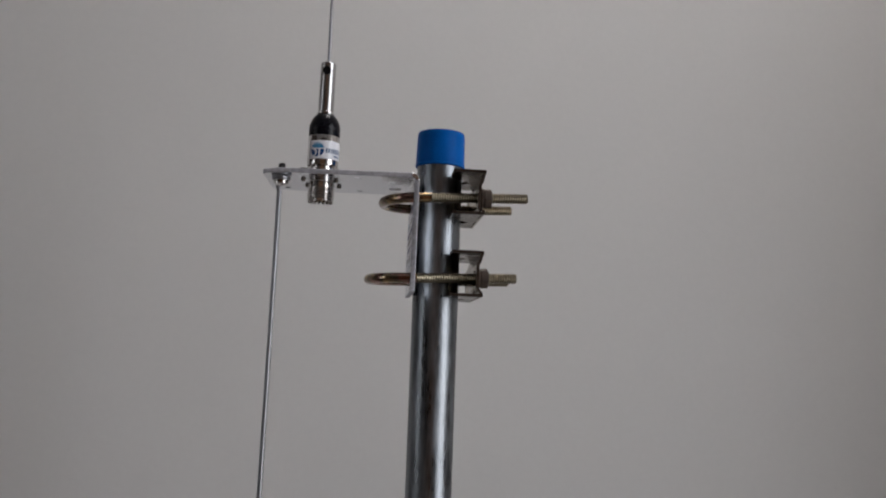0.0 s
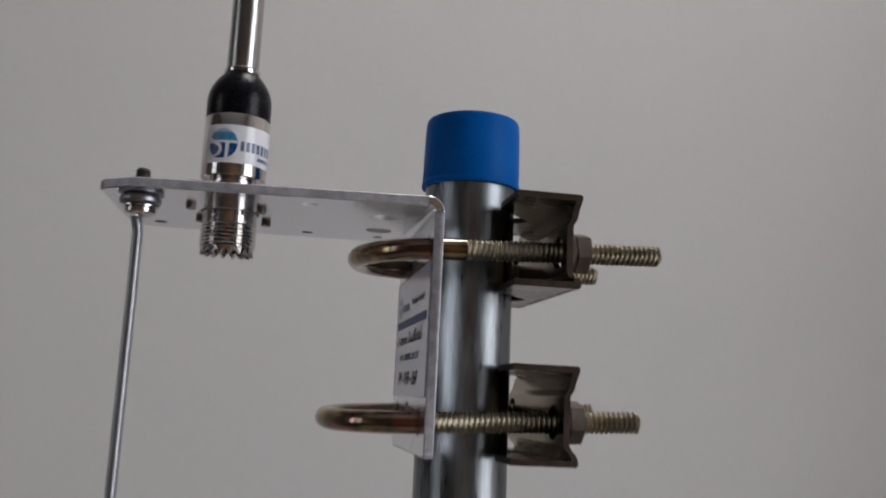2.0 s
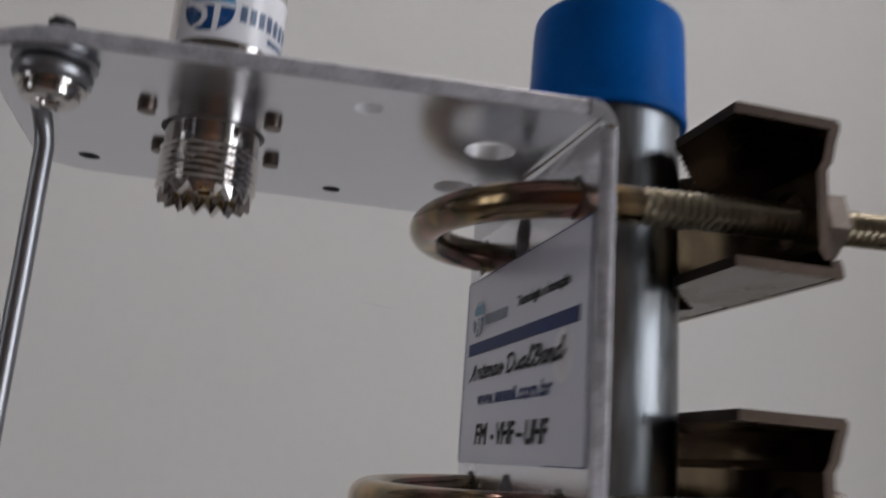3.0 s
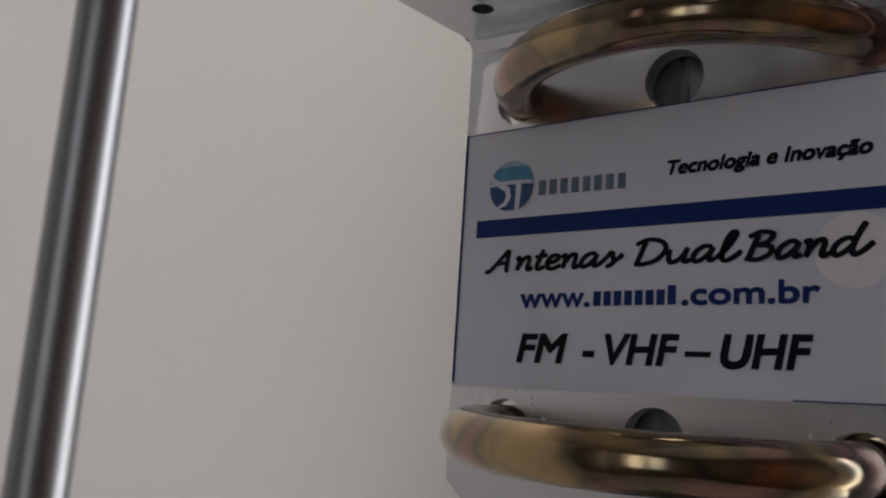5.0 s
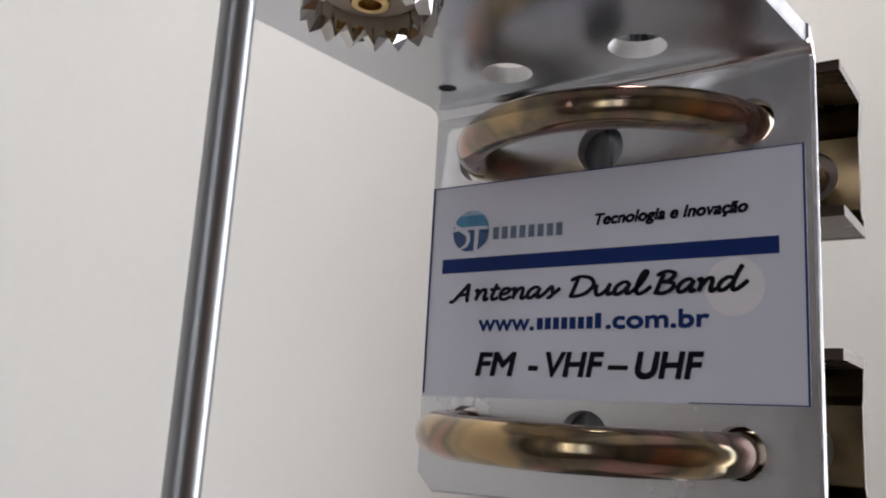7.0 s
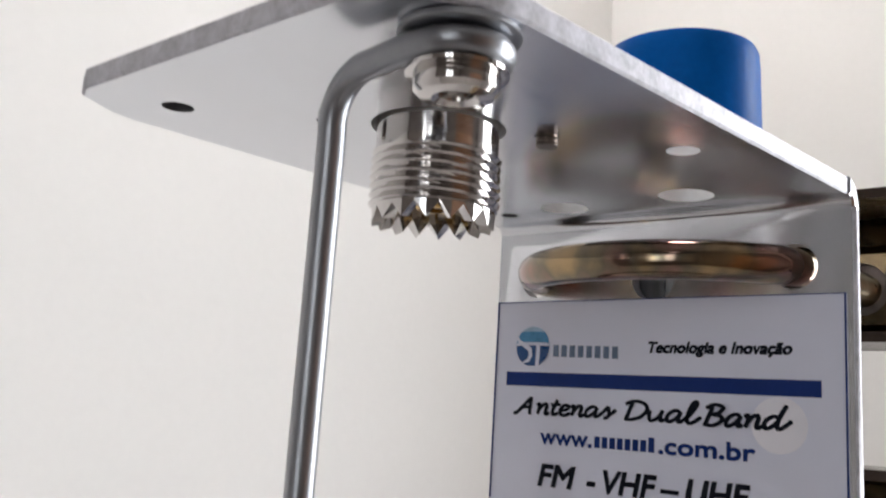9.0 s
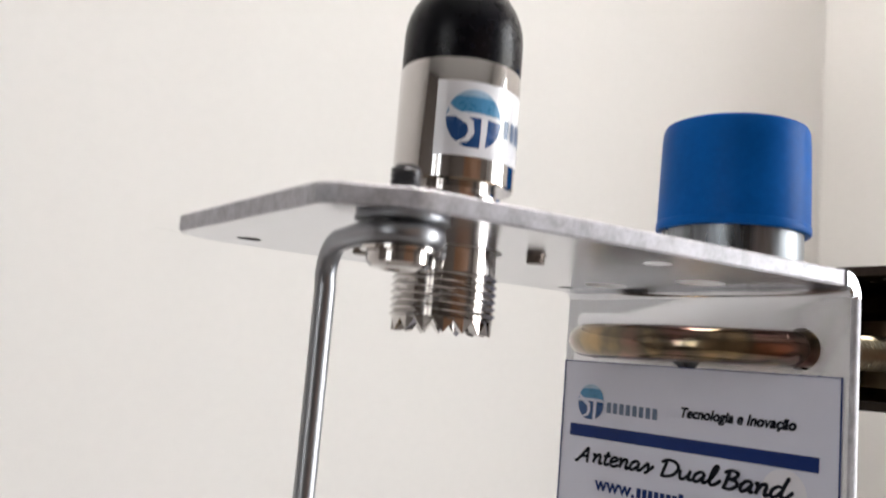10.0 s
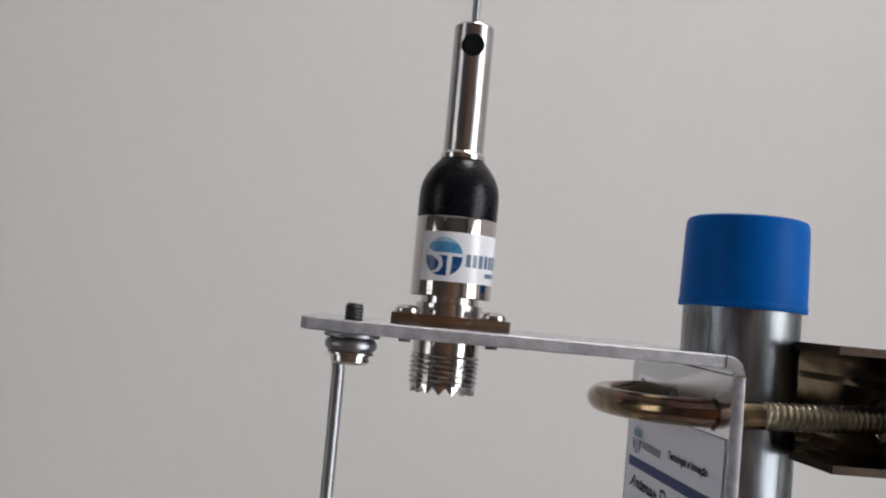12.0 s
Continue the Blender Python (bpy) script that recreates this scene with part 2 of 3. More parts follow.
def thicken(bm, width):
    """Grows a flat glyph in the plane x = const by a ribbon along its outline."""
    push = {}
    rim = [e for e in bm.edges if len(e.link_faces) == 1]
    for e in rim:
        a, b = e.verts
        d = (b.co - a.co)
        n = Vector((0, -d.z, d.y))
        if n.length < 1e-9:
            continue
        n.normalize()
        if n.dot(e.link_faces[0].calc_center_median() - (a.co + b.co) / 2) > 0:
            n = -n
        for w in (a, b):
            push.setdefault(w, Vector((0, 0, 0)))
            push[w] += n
    grown = {}
    for w, n in push.items():
        if n.length > 1e-6:
            grown[w] = bm.verts.new(w.co + n.normalized() * width)
    for e in rim:
        a, b = e.verts
        if a in grown and b in grown:
            bm.faces.new((a, b, grown[b], grown[a]))


def lettering(parent, name, words, left, right, base, cap, lean=0.0, mat=None, bold=0.0, x=-2.83):
    """Words in the built-in font, flat on the label, fitted between two sides; each letter a part."""
    cu = bpy.data.curves.new(name, "FONT")
    cu.body = words
    cu.shear = lean
    cu.resolution_u = 4
    tmp = new(name, cu)
    bpy.context.view_layer.update()
    me = bpy.data.meshes.new_from_object(tmp.evaluated_get(bpy.context.evaluated_depsgraph_get()))
    bpy.data.objects.remove(tmp)
    bpy.data.curves.remove(cu)
    bm = bmesh.new()
    bm.from_mesh(me)
    bpy.data.meshes.remove(me)
    islands, done = [], set()
    for first in bm.verts:
        if first in done:
            continue
        todo, isle = [first], []
        done.add(first)
        while todo:
            w = todo.pop()
            isle.append(w)
            for e in w.link_edges:
                o = e.other_vert(w)
                if o not in done:
                    done.add(o)
                    todo.append(o)
        islands.append(isle)
    islands.sort(key=lambda g: -len(g))
    low = min(w.co.x for w in bm.verts)
    k = (left - right) / (max(w.co.x for w in bm.verts) - low)
    tall = cap / 0.70
    glyphs = []
    for isle in islands:
        a, b = min(w.co.x for w in isle), max(w.co.x for w in isle)
        for g in glyphs:
            over = min(b, g[1]) - max(a, g[0])
            if over > 0.75 * min(b - a, g[1] - g[0]):
                g[2].extend(isle)
                break
        else:
            glyphs.append([a, b, list(isle)])
    for a, b, verts in sorted(glyphs, key=lambda g: g[0]):
        one = bmesh.new()
        index = {w: one.verts.new(v(x, left - (w.co.x - low) * k, base + w.co.y * tall)) for w in verts}
        for f in bm.faces:
            if f.verts[0] in index:
                one.faces.new([index[w] for w in f.verts])
        if bold:
            thicken(one, bold * MM)
        part(name, one, mat or INK, parent, smooth=False)
    bm.free()


# ---- the room ----
X0, X1, Y0, Y1, Z1 = -1.5, 0.73, -1.5, 0.42, 2.62
TH = 0.12


def wall(name, a, b, label):
    bm = bmesh.new()
    box(bm, a, b)
    return tagged(part(name, bm, WALL, smooth=False), label, "wall", kind="structure")


north = wall("wall_north", (X0 - TH, Y1, 0), (X1, Y1 + TH, Z1), "plain off-white painted wall behind the mast")
# east wall with the wide window
EY0, EY1, EZ0, EZ1 = -0.98, -0.28, 0.75, 2.1
bm = bmesh.new()
box(bm, (X1, Y0 - TH, 0), (X1 + TH, EY0, Z1))
box(bm, (X1, EY1, 0), (X1 + TH, Y1 + TH, Z1))
box(bm, (X1, EY0, 0), (X1 + TH, EY1, EZ0))
box(bm, (X1, EY0, EZ1), (X1 + TH, EY1, Z1))
tagged(part("wall_east", bm, WALL, smooth=False), "plain off-white painted wall meeting the other in a corner", "wall", kind="structure")

# south wall with a door opening, unseen; dark and close to cut bounce light
DX0, DX1, DZ = -0.55, 0.35, 2.08
bm = bmesh.new()
box(bm, (X0 - TH, Y0 - TH, 0), (DX0, Y0, Z1))
box(bm, (DX1, Y0 - TH, 0), (X1, Y0, Z1))
box(bm, (DX0, Y0 - TH, DZ), (DX1, Y0, Z1))
tagged(part("wall_south", bm, WALL_UNSEEN, smooth=False), "unseen wall with a doorway, dark grey-brown to cut bounce light", "wall", kind="structure")

# west wall with a window opening, unseen; dark and close to dim the label
WY0, WY1, WZ0, WZ1 = -0.83, -0.31, 0.95, 2.2
bm = bmesh.new()
box(bm, (X0 - TH, Y0, 0), (X0, WY0, Z1))
box(bm, (X0 - TH, WY1, 0), (X0, Y1, Z1))
box(bm, (X0 - TH, WY0, 0), (X0, WY1, WZ0))
box(bm, (X0 - TH, WY0, WZ1), (X0, WY1, Z1))
tagged(part("wall_west", bm, WALL_UNSEEN, smooth=False), "unseen wall with a window, dark grey-brown to cut bounce light", "wall", kind="structure")

bm = bmesh.new()
box(bm, (X0 - TH, Y0 - TH, Z1), (X1 + TH, Y1 + TH, Z1 + 0.1))
tagged(part("ceiling", bm, CEILING, smooth=False), "plain white painted ceiling", "ceiling", kind="structure")

bm = bmesh.new()
box(bm, (X0 - TH, Y0 - TH, -0.1), (X1 + TH, Y1 + TH, -0.012))
floor = tagged(part("floor", bm, GROUT, smooth=False), "greyish-brown tiled floor", "floor", kind="structure")

door = thing("door_1", (DX0, Y0 - 0.05, 0), "closed dark brown wooden door", "door", kind="structure")
bm = bmesh.new()
box(bm, (DX0 + 0.035, Y0 - 0.06, 0.005), (DX1 - 0.035, Y0 - 0.02, DZ - 0.035), 0.002)
leaf = part("door_leaf", bm, DOOR_WOOD, door)
bm = bmesh.new()
for a, b in (((DX0, 0), (DX0 + 0.033, DZ)), ((DX1 - 0.033, 0), (DX1, DZ)), ((DX0 + 0.033, DZ - 0.033), (DX1 - 0.033, DZ))):
    box(bm, (a[0], Y0 - 0.1, a[1]), (b[0], Y0 + 0.012, b[1]), 0.002)
part("door_frame", bm, DOOR_WOOD, door)
bm = bmesh.new()
tube(bm, [(DX0 + 0.09, Y0 - 0.02, 1.02), (DX0 + 0.09, Y0 + 0.035, 1.02), (DX0 + 0.10, Y0 + 0.045, 1.02), (DX0 + 0.21, Y0 + 0.045, 1.02)], 0.009)
part("door_handle", bm, CHROME, leaf, "brushed metal lever handle")

def build_window(name, x, inward, y0, y1, z0, z1, post, power, words, rungs=0):
    """A framed window with two panes; inward is +1 or -1 along x, towards the room."""
    win = thing(name, (x, y0, z0), words, "window", kind="structure")
    fa, fb = x - inward * 0.09, x - inward * 0.03
    mid = (y0 + y1) / 2
    bays = ((y0 + 0.05, mid - post), (mid + post, y1 - 0.05))
    bm = bmesh.new()
    box(bm, (fa, y0, z0), (fb, y0 + 0.05, z1), 0.003)
    box(bm, (fa, y1 - 0.05, z0), (fb, y1, z1), 0.003)
    box(bm, (fa, mid - post, z0), (fb, mid + post, z1), 0.003)
    for ya, yb in bays:
        box(bm, (fa, ya, z0), (fb, yb, z0 + 0.05), 0.003)
        box(bm, (fa, ya, z1 - 0.05), (fb, yb, z1), 0.003)
    part("window_frame", bm, WHITE_PAINT, win)
    bm = bmesh.new()
    box(bm, (x - inward * 0.02, y0 - 0.03, z0 - 0.03), (x + inward * 0.04, y1 + 0.03, z0 - 0.002), 0.003)
    part("window_sill", bm, WHITE_PAINT, win)
    if rungs:
        bm = bmesh.new()
        for ya, yb in bays:
            for k in range(1, rungs):
                zz = z0 + 0.05 + (z1 - z0 - 0.1) * k / rungs
                box(bm, (x - inward * 0.042, ya, zz - 0.008), (x - inward * 0.03, yb, zz + 0.008))
            for k in (1, 2):
                yy = ya + (yb - ya) * k / 3
                box(bm, (x - inward * 0.04, yy - 0.006, z0 + 0.05), (x - inward * 0.03, yy + 0.006, z1 - 0.05))
        part("glazing_bars", bm, WHITE_PAINT, win)
    for ya, yb in bays:
        bm = bmesh.new()
        box(bm, (x - inward * 0.064, ya - 0.005, z0 + 0.045), (x - inward * 0.058, yb + 0.005, z1 - 0.045))
        pane = part("pane", bm, GLASS, win, smooth=False)
        pane.visible_shadow = False
        day = bpy.data.lights.new("daylight", "AREA")
        day.shape = "RECTANGLE"
        day.size, day.size_y = yb - ya, z1 - z0 - 0.1
        day.energy = power
        day.color = (0.93, 0.97, 1.0)
        lit = new("daylight", day)
        mz = (z0 + z1) / 2
        lit.matrix_world = look((x - inward * 0.045, (ya + yb) / 2, mz), (x + inward, (ya + yb) / 2, mz))
    return win


build_window("window_1", X0, 1, WY0, WY1, WZ0, WZ1, 0.09, WINDOW_POWER, "narrow white window with two tall barred panes", rungs=9)
build_window("window_2", X1, -1, EY0, EY1, EZ0, EZ1, 0.02, EAST_POWER, "white daylight window with two panes")

# ceiling lamp
LX, LY, LS = 0.18, 0.12, 0.18
lamp = thing("ceiling_lamp", (LX, LY, Z1), "square white ceiling lamp, switched on", "lamp")
bm = bmesh.new()
box(bm, (LX - LS - 0.015, LY - LS - 0.015, Z1 - 0.03), (LX + LS + 0.015, LY + LS + 0.015, Z1), 0.004)
part("lamp_frame", bm, WHITE_PAINT, lamp)
bm = bmesh.new()
box(bm, (LX - LS, LY - LS, Z1 - 0.042), (LX + LS, LY + LS, Z1 - 0.032), 0.003)
part("diffuser", bm, GLOW, lamp, "glowing white diffuser")

# ---- the mast ----
PX, PY, PR = 13.4, 3.2, 13.35
mast = thing("mast_pipe", v(PX + 13, PY, -1000 * H), "round galvanised steel mast pipe standing upright", "pipe")
bm = bmesh.new()
rows = [(-1000 * H, PR), (-900, PR), (-400, PR), (-200, PR), (-60, PR), (0, PR), (25.5, PR), (26, PR - 0.4), (26, PR - 1.9), (-60, PR - 1.9)]
LEAN = Matrix.Rotation(-0.009, 3, "Y")
lathe(bm, rows, (PX, PY, 0), seg=64, tilt=LEAN)
part("pipe", bm, GALV, mast)
bm = bmesh.new()
lathe(bm, [(-2.0, PR + 0.9), (-1.6, PR + 1.15), (1.5, PR + 1.15), (1.5, PR + 1.15)], (PX + 0.009 * 1000 * H, PY, -1000 * H + 3), seg=48)
part("base_collar", bm, GALV, mast)

cap = thing("pipe_cap", v(PX, PY, 10.5), "blue plastic push-on cap over the pipe end", "cap")
bm = bmesh.new()
z0, z1 = 10.3, 31.4
prof = [(z0 + 4, PR + 0.05), (z0, PR + 0.1), (z0, PR + 1.0), (z0 + 0.5, PR + 1.15), (z0 + 8, PR + 1.0), (z1 - 4, PR + 0.8),
        (z1 - 1.3, PR + 0.6), (z1 - 0.4, PR + 0.2), (z1, PR - 0.7), (z1 - 0.3, PR - 4), (z1 - 0.4, 2)]
lathe(bm, prof, (PX, PY, 0), seg=64)
part("cap_shell", bm, BLUE, cap)
bm = bmesh.new()
lathe(bm, [(z0 - 0.1, PR + 0.12), (z0 - 0.1, PR + 1.1), (z0 + 0.2, PR + 1.3), (z0 + 1.3, PR + 1.3), (z0 + 1.7, PR + 1.12)], (PX, PY, 0), seg=64, cap=False)
part("rim", bm, BLUE, cap, "slightly flared lower rim")

# ---- the bracket ----
T, W, L, HB, RO = 2.6, 31.0, 87.3, 66.5, 4.2
C = 0.3
bracket = thing("angle_bracket", v(0, 0, -HB), "bent aluminium angle bracket clamped to the mast", "bracket")
bm = bmesh.new()
# the leaf is bent a little askew: both long edges drift to +y towards its free end
outer = [(-RO, -30.7), (-77.2, -23.6), (-79.8, -22.6), (-86.6, -18.0), (-88.0, -15.4), (-L, 29.2), (-86.0, 32.0), (-80.6, 34.6), (-77.5, 35.0), (-RO, 30.6)]
inset = [(-RO, -30.7 + C), (-77.1, -23.6 + C), (-79.6, -22.3), (-86.4, -17.7), (-88.0 + C, -15.3), (-L + C, 29.1), (-85.8, 31.7), (-80.5, 34.3), (-77.5, 35.0 - C), (-RO, 30.6 - C)]
AX, AY = -56.0, 2.4          # the antenna's axis
BX, BY = -77.4, -17.6        # the rod's bolt
holes = [ring_loop(AX, AY, 8.25, 40), ring_loop(BX, BY, 2.15), ring_loop(-77.6, 25.0, 1.9), ring_loop(-33.6, 23.6, 1.7), ring_loop(-34.2, -19.3, 2.1),
         ring_loop(-12.5, 11.2, 3.9), ring_loop(-12.6, -10.0, 4.1), ring_loop(-11.6, 22.9, 1.5)]
SKEW = radians(-3.5)         # how far the leaf and what sits on it are turned
SCREWS = [(9.4 * (a * math.cos(SKEW) - b * math.sin(SKEW)), 9.4 * (a * math.sin(SKEW) + b * math.cos(SKEW))) for a, b in ((1, -1), (1, 1), (-1, 1), (-1, -1))]
for sx, sy in SCREWS:
    holes.append(ring_loop(AX + sx, AY + sy, 1.6, 18))
sheet(bm, outer, inset, holes, -T, 0.0, C, lambda a, b, h: v(a, b, h), bore=3)
part("top_plate", bm, [ALU, ALU_EDGE, ALU_DARK, ALU_LIT_BORE], bracket, "drilled horizontal leaf with cut corners", angle=20)
bm = bmesh.new()
outer2 = [(-RO, -W), (-HB + 1.0, -W), (-HB, -W + 1.0), (-HB, W - 3.0), (-HB + 3.0, W), (-RO, W)]
inset2 = [(-RO, -W + C), (-HB + 1.1, -W + C), (-HB + C, -W + 1.1), (-HB + C, W - 3.1), (-HB + 3.1, W - C), (-RO, W - C)]
holes2 = [ring_loop(-12.4, -22.5, 3.4), ring_loop(-12.3, 22.3, 3.5), ring_loop(-13.2, 0.0, 3.8), ring_loop(-57.8, -20.5, 3.6), ring_loop(-56.4, 22.15, 3.6), ring_loop(-56.7, 1.7, 3.8)]
sheet(bm, outer2, inset2, holes2, -T, 0.0, C, lambda a, b, h: v(h, b, a))
# the bend
rows = []
for k in range(9):
    a = math.pi / 2 * k / 8
    ring = []
    for r, y in ((RO, -W + C), (RO - C, -W), (RO - T + C, -W), (RO - T, -W + C), (RO - T, W - C), (RO - T + C, W), (RO - C, W), (RO, W - C)):
        ring.append(v(-RO + r * math.sin(a), y, -RO + r * math.cos(a)))
    rows.append(ring)
grid(bm, rows, True)
part("back_plate", bm, [ALU, ALU_EDGE, ALU_DARK], bracket, "upright leaf with the rounded bend", angle=20)

# ---- label on the bracket ----
label = thing("label_sticker", v(-T, 0, -52), "glossy white printed label stuck on the bracket", "label")
LT, LB, LYL, LYR = -16.5, -51.5, 30.6, -29.8
bm = bmesh.new()
box(bm, v(-T - 0.12, LYL, LB), v(-T - 0.01, LYR, LT))
part("label_paper", bm, PAPER, label, smooth=False)


def strip(name, a, b, mat, x=-2.82, lab=""):
    """A printed bar between two corners (y, z) on the label."""
    bm = bmesh.new()
    box(bm, v(x, a[0], a[1]), v(x + 0.05, b[0], b[1]))
    return part(name, bm, mat, label, lab, smooth=False)


strip("border_line", (LYL, LB + 0.5), (LYL - 0.35, LT), NAVY)
strip("border_line", (LYR + 0.3, LB), (LYR, LT), NAVY)
strip("border_line", (LYL - 0.35, LT - 0.15), (LYR + 0.3, LT), NAVY)
strip("border_line", (-14.0, LB), (LYR + 0.3, LB + 0.15), NAVY)
strip("blue_bar", (28.0, -31.4), (-26.3, -29.0), NAVY, lab="solid navy blue bar")


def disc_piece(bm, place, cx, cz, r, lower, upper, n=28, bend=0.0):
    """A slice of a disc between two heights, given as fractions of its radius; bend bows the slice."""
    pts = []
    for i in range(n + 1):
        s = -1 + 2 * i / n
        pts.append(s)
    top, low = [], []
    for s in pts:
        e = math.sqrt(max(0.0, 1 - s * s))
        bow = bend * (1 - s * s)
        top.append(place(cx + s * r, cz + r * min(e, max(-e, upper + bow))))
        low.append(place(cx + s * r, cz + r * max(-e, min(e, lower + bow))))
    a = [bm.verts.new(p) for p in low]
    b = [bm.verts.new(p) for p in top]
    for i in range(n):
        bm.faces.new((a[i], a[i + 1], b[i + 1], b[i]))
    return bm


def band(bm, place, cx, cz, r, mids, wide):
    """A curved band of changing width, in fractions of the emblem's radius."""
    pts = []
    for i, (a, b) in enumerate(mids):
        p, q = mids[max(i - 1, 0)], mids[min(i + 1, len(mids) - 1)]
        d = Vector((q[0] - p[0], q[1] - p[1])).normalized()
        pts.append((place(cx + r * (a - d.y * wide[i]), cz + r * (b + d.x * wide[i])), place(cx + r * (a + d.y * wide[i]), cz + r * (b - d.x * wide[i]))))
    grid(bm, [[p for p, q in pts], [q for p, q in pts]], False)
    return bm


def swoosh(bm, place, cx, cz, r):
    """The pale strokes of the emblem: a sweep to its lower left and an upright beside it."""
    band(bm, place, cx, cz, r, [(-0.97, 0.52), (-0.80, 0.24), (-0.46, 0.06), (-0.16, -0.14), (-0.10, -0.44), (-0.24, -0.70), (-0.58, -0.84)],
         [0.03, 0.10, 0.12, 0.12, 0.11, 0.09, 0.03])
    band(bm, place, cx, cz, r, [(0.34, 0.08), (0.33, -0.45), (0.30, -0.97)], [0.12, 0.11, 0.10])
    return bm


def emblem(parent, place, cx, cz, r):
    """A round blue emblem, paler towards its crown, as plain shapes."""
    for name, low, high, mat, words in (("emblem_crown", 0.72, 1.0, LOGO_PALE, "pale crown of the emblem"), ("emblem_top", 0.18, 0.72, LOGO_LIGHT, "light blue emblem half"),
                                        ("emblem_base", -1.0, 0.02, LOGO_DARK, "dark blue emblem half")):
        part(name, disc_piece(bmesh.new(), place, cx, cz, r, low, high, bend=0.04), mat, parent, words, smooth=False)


def on_label(u, w):
    return v(-2.84, -u, w)


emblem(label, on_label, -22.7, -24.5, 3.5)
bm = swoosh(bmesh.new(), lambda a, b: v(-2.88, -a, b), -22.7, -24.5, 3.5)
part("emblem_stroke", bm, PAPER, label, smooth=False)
bm = bmesh.new()
rows = [[v(-T - 0.117 - 0.36 * (1 - f * f), -20.3 + 4.1 * f * math.cos(2 * math.pi * i / 32), -35.6 + 4.1 * f * math.sin(2 * math.pi * i / 32)) for i in range(32)] for f in (1.0, 0.93, 0.8, 0.6, 0.35, 0.1)]
grid(bm, rows, True, False, True)
part("air_bubble", bm, BUBBLE_LIT, label, "slight round bulge in the label")
for k in range(8):
    ya = 18.4 - k * 1.63
    strip("emblem_name", (ya, -26.2 - 0.03 * k), (ya - 1.05, -24.2 - 0.03 * k), LOGO_GREY, lab="plain grey-blue bar")
lettering(label, "slogan_letter", "Tecnologia e Inovação", 0.4, -22.2, -25.3, 1.7, lean=0.25, bold=0.13)
GLYPHS = {}          # a brush script: strokes of each letter in x-heights, and its advance
GLYPHS["A"] = (1.45, [[(-0.2, 0.05), (0.02, -0.03), (0.45, 0.75), (0.88, 1.6)], [(0.88, 1.6), (0.93, 0.8), (1.0, 0.08), (1.14, 0.0)], [(0.3, 0.52), (0.65, 0.58), (1.08, 0.62)]])
GLYPHS["n"] = (1.0, [[(-0.02, 0.8), (0.14, 0.96), (0.2, 0.5), (0.15, 0.0)], [(0.17, 0.3), (0.4, 0.85), (0.62, 0.98), (0.72, 0.7), (0.7, 0.2), (0.8, 0.0), (1.0, 0.2)]])
GLYPHS["t"] = (0.65, [[(0.38, 1.45), (0.27, 0.8), (0.22, 0.25), (0.35, 0.0), (0.65, 0.2)], [(-0.02, 0.95), (0.3, 0.97), (0.66, 1.03)]])
GLYPHS["e"] = (0.82, [[(0.02, 0.42), (0.4, 0.5), (0.66, 0.76), (0.5, 0.98), (0.25, 0.9), (0.1, 0.5), (0.2, 0.08), (0.5, 0.0), (0.84, 0.25)]])
GLYPHS["a"] = (1.0, [[(0.74, 0.88), (0.46, 0.98), (0.16, 0.7), (0.08, 0.3), (0.22, 0.02), (0.5, 0.2), (0.72, 0.6), (0.79, 0.92)], [(0.79, 0.92), (0.72, 0.4), (0.78, 0.05), (1.0, 0.18)]])
GLYPHS["s"] = (0.95, [[(-0.05, 0.1), (0.22, 0.5), (0.5, 1.05)], [(0.5, 1.05), (0.6, 0.62), (0.66, 0.25), (0.5, 0.0), (0.34, 0.02)], [(0.62, 0.2), (0.9, 0.55), (1.06, 0.8)]])
GLYPHS["D"] = (1.5, [[(0.42, 1.5), (0.34, 0.9), (0.25, 0.05)], [(0.0, 1.3), (0.5, 1.6), (1.1, 1.42), (1.35, 0.88), (1.05, 0.25), (0.5, 0.0), (0.12, 0.06)]])
GLYPHS["u"] = (1.0, [[(0.02, 0.9), (0.05, 0.4), (0.2, 0.03), (0.5, 0.2), (0.7, 0.6), (0.75, 0.95)], [(0.75, 0.95), (0.7, 0.4), (0.78, 0.05), (1.0, 0.18)]])
GLYPHS["l"] = (0.85, [[(0.0, 0.15), (0.35, 0.8), (0.56, 1.6), (0.42, 1.76), (0.26, 1.3), (0.2, 0.4), (0.35, 0.0), (0.62, 0.12), (0.95, 0.55)]])
GLYPHS["B"] = (1.25, [[(0.42, 1.5), (0.33, 0.8), (0.24, 0.0)], [(0.05, 1.35), (0.5, 1.65), (0.98, 1.46), (0.82, 1.02), (0.42, 0.86)], [(0.42, 0.86), (0.98, 0.75), (1.05, 0.35), (0.65, 0.0), (0.1, 0.08)]])
GLYPHS["d"] = (1.3, [[(0.74, 0.86), (0.46, 0.98), (0.16, 0.7), (0.08, 0.3), (0.22, 0.02), (0.5, 0.2), (0.76, 0.65)], [(0.98, 1.85), (0.82, 1.2), (0.73, 0.4), (0.86, 0.02), (1.14, 0.25), (1.42, 0.7)]])


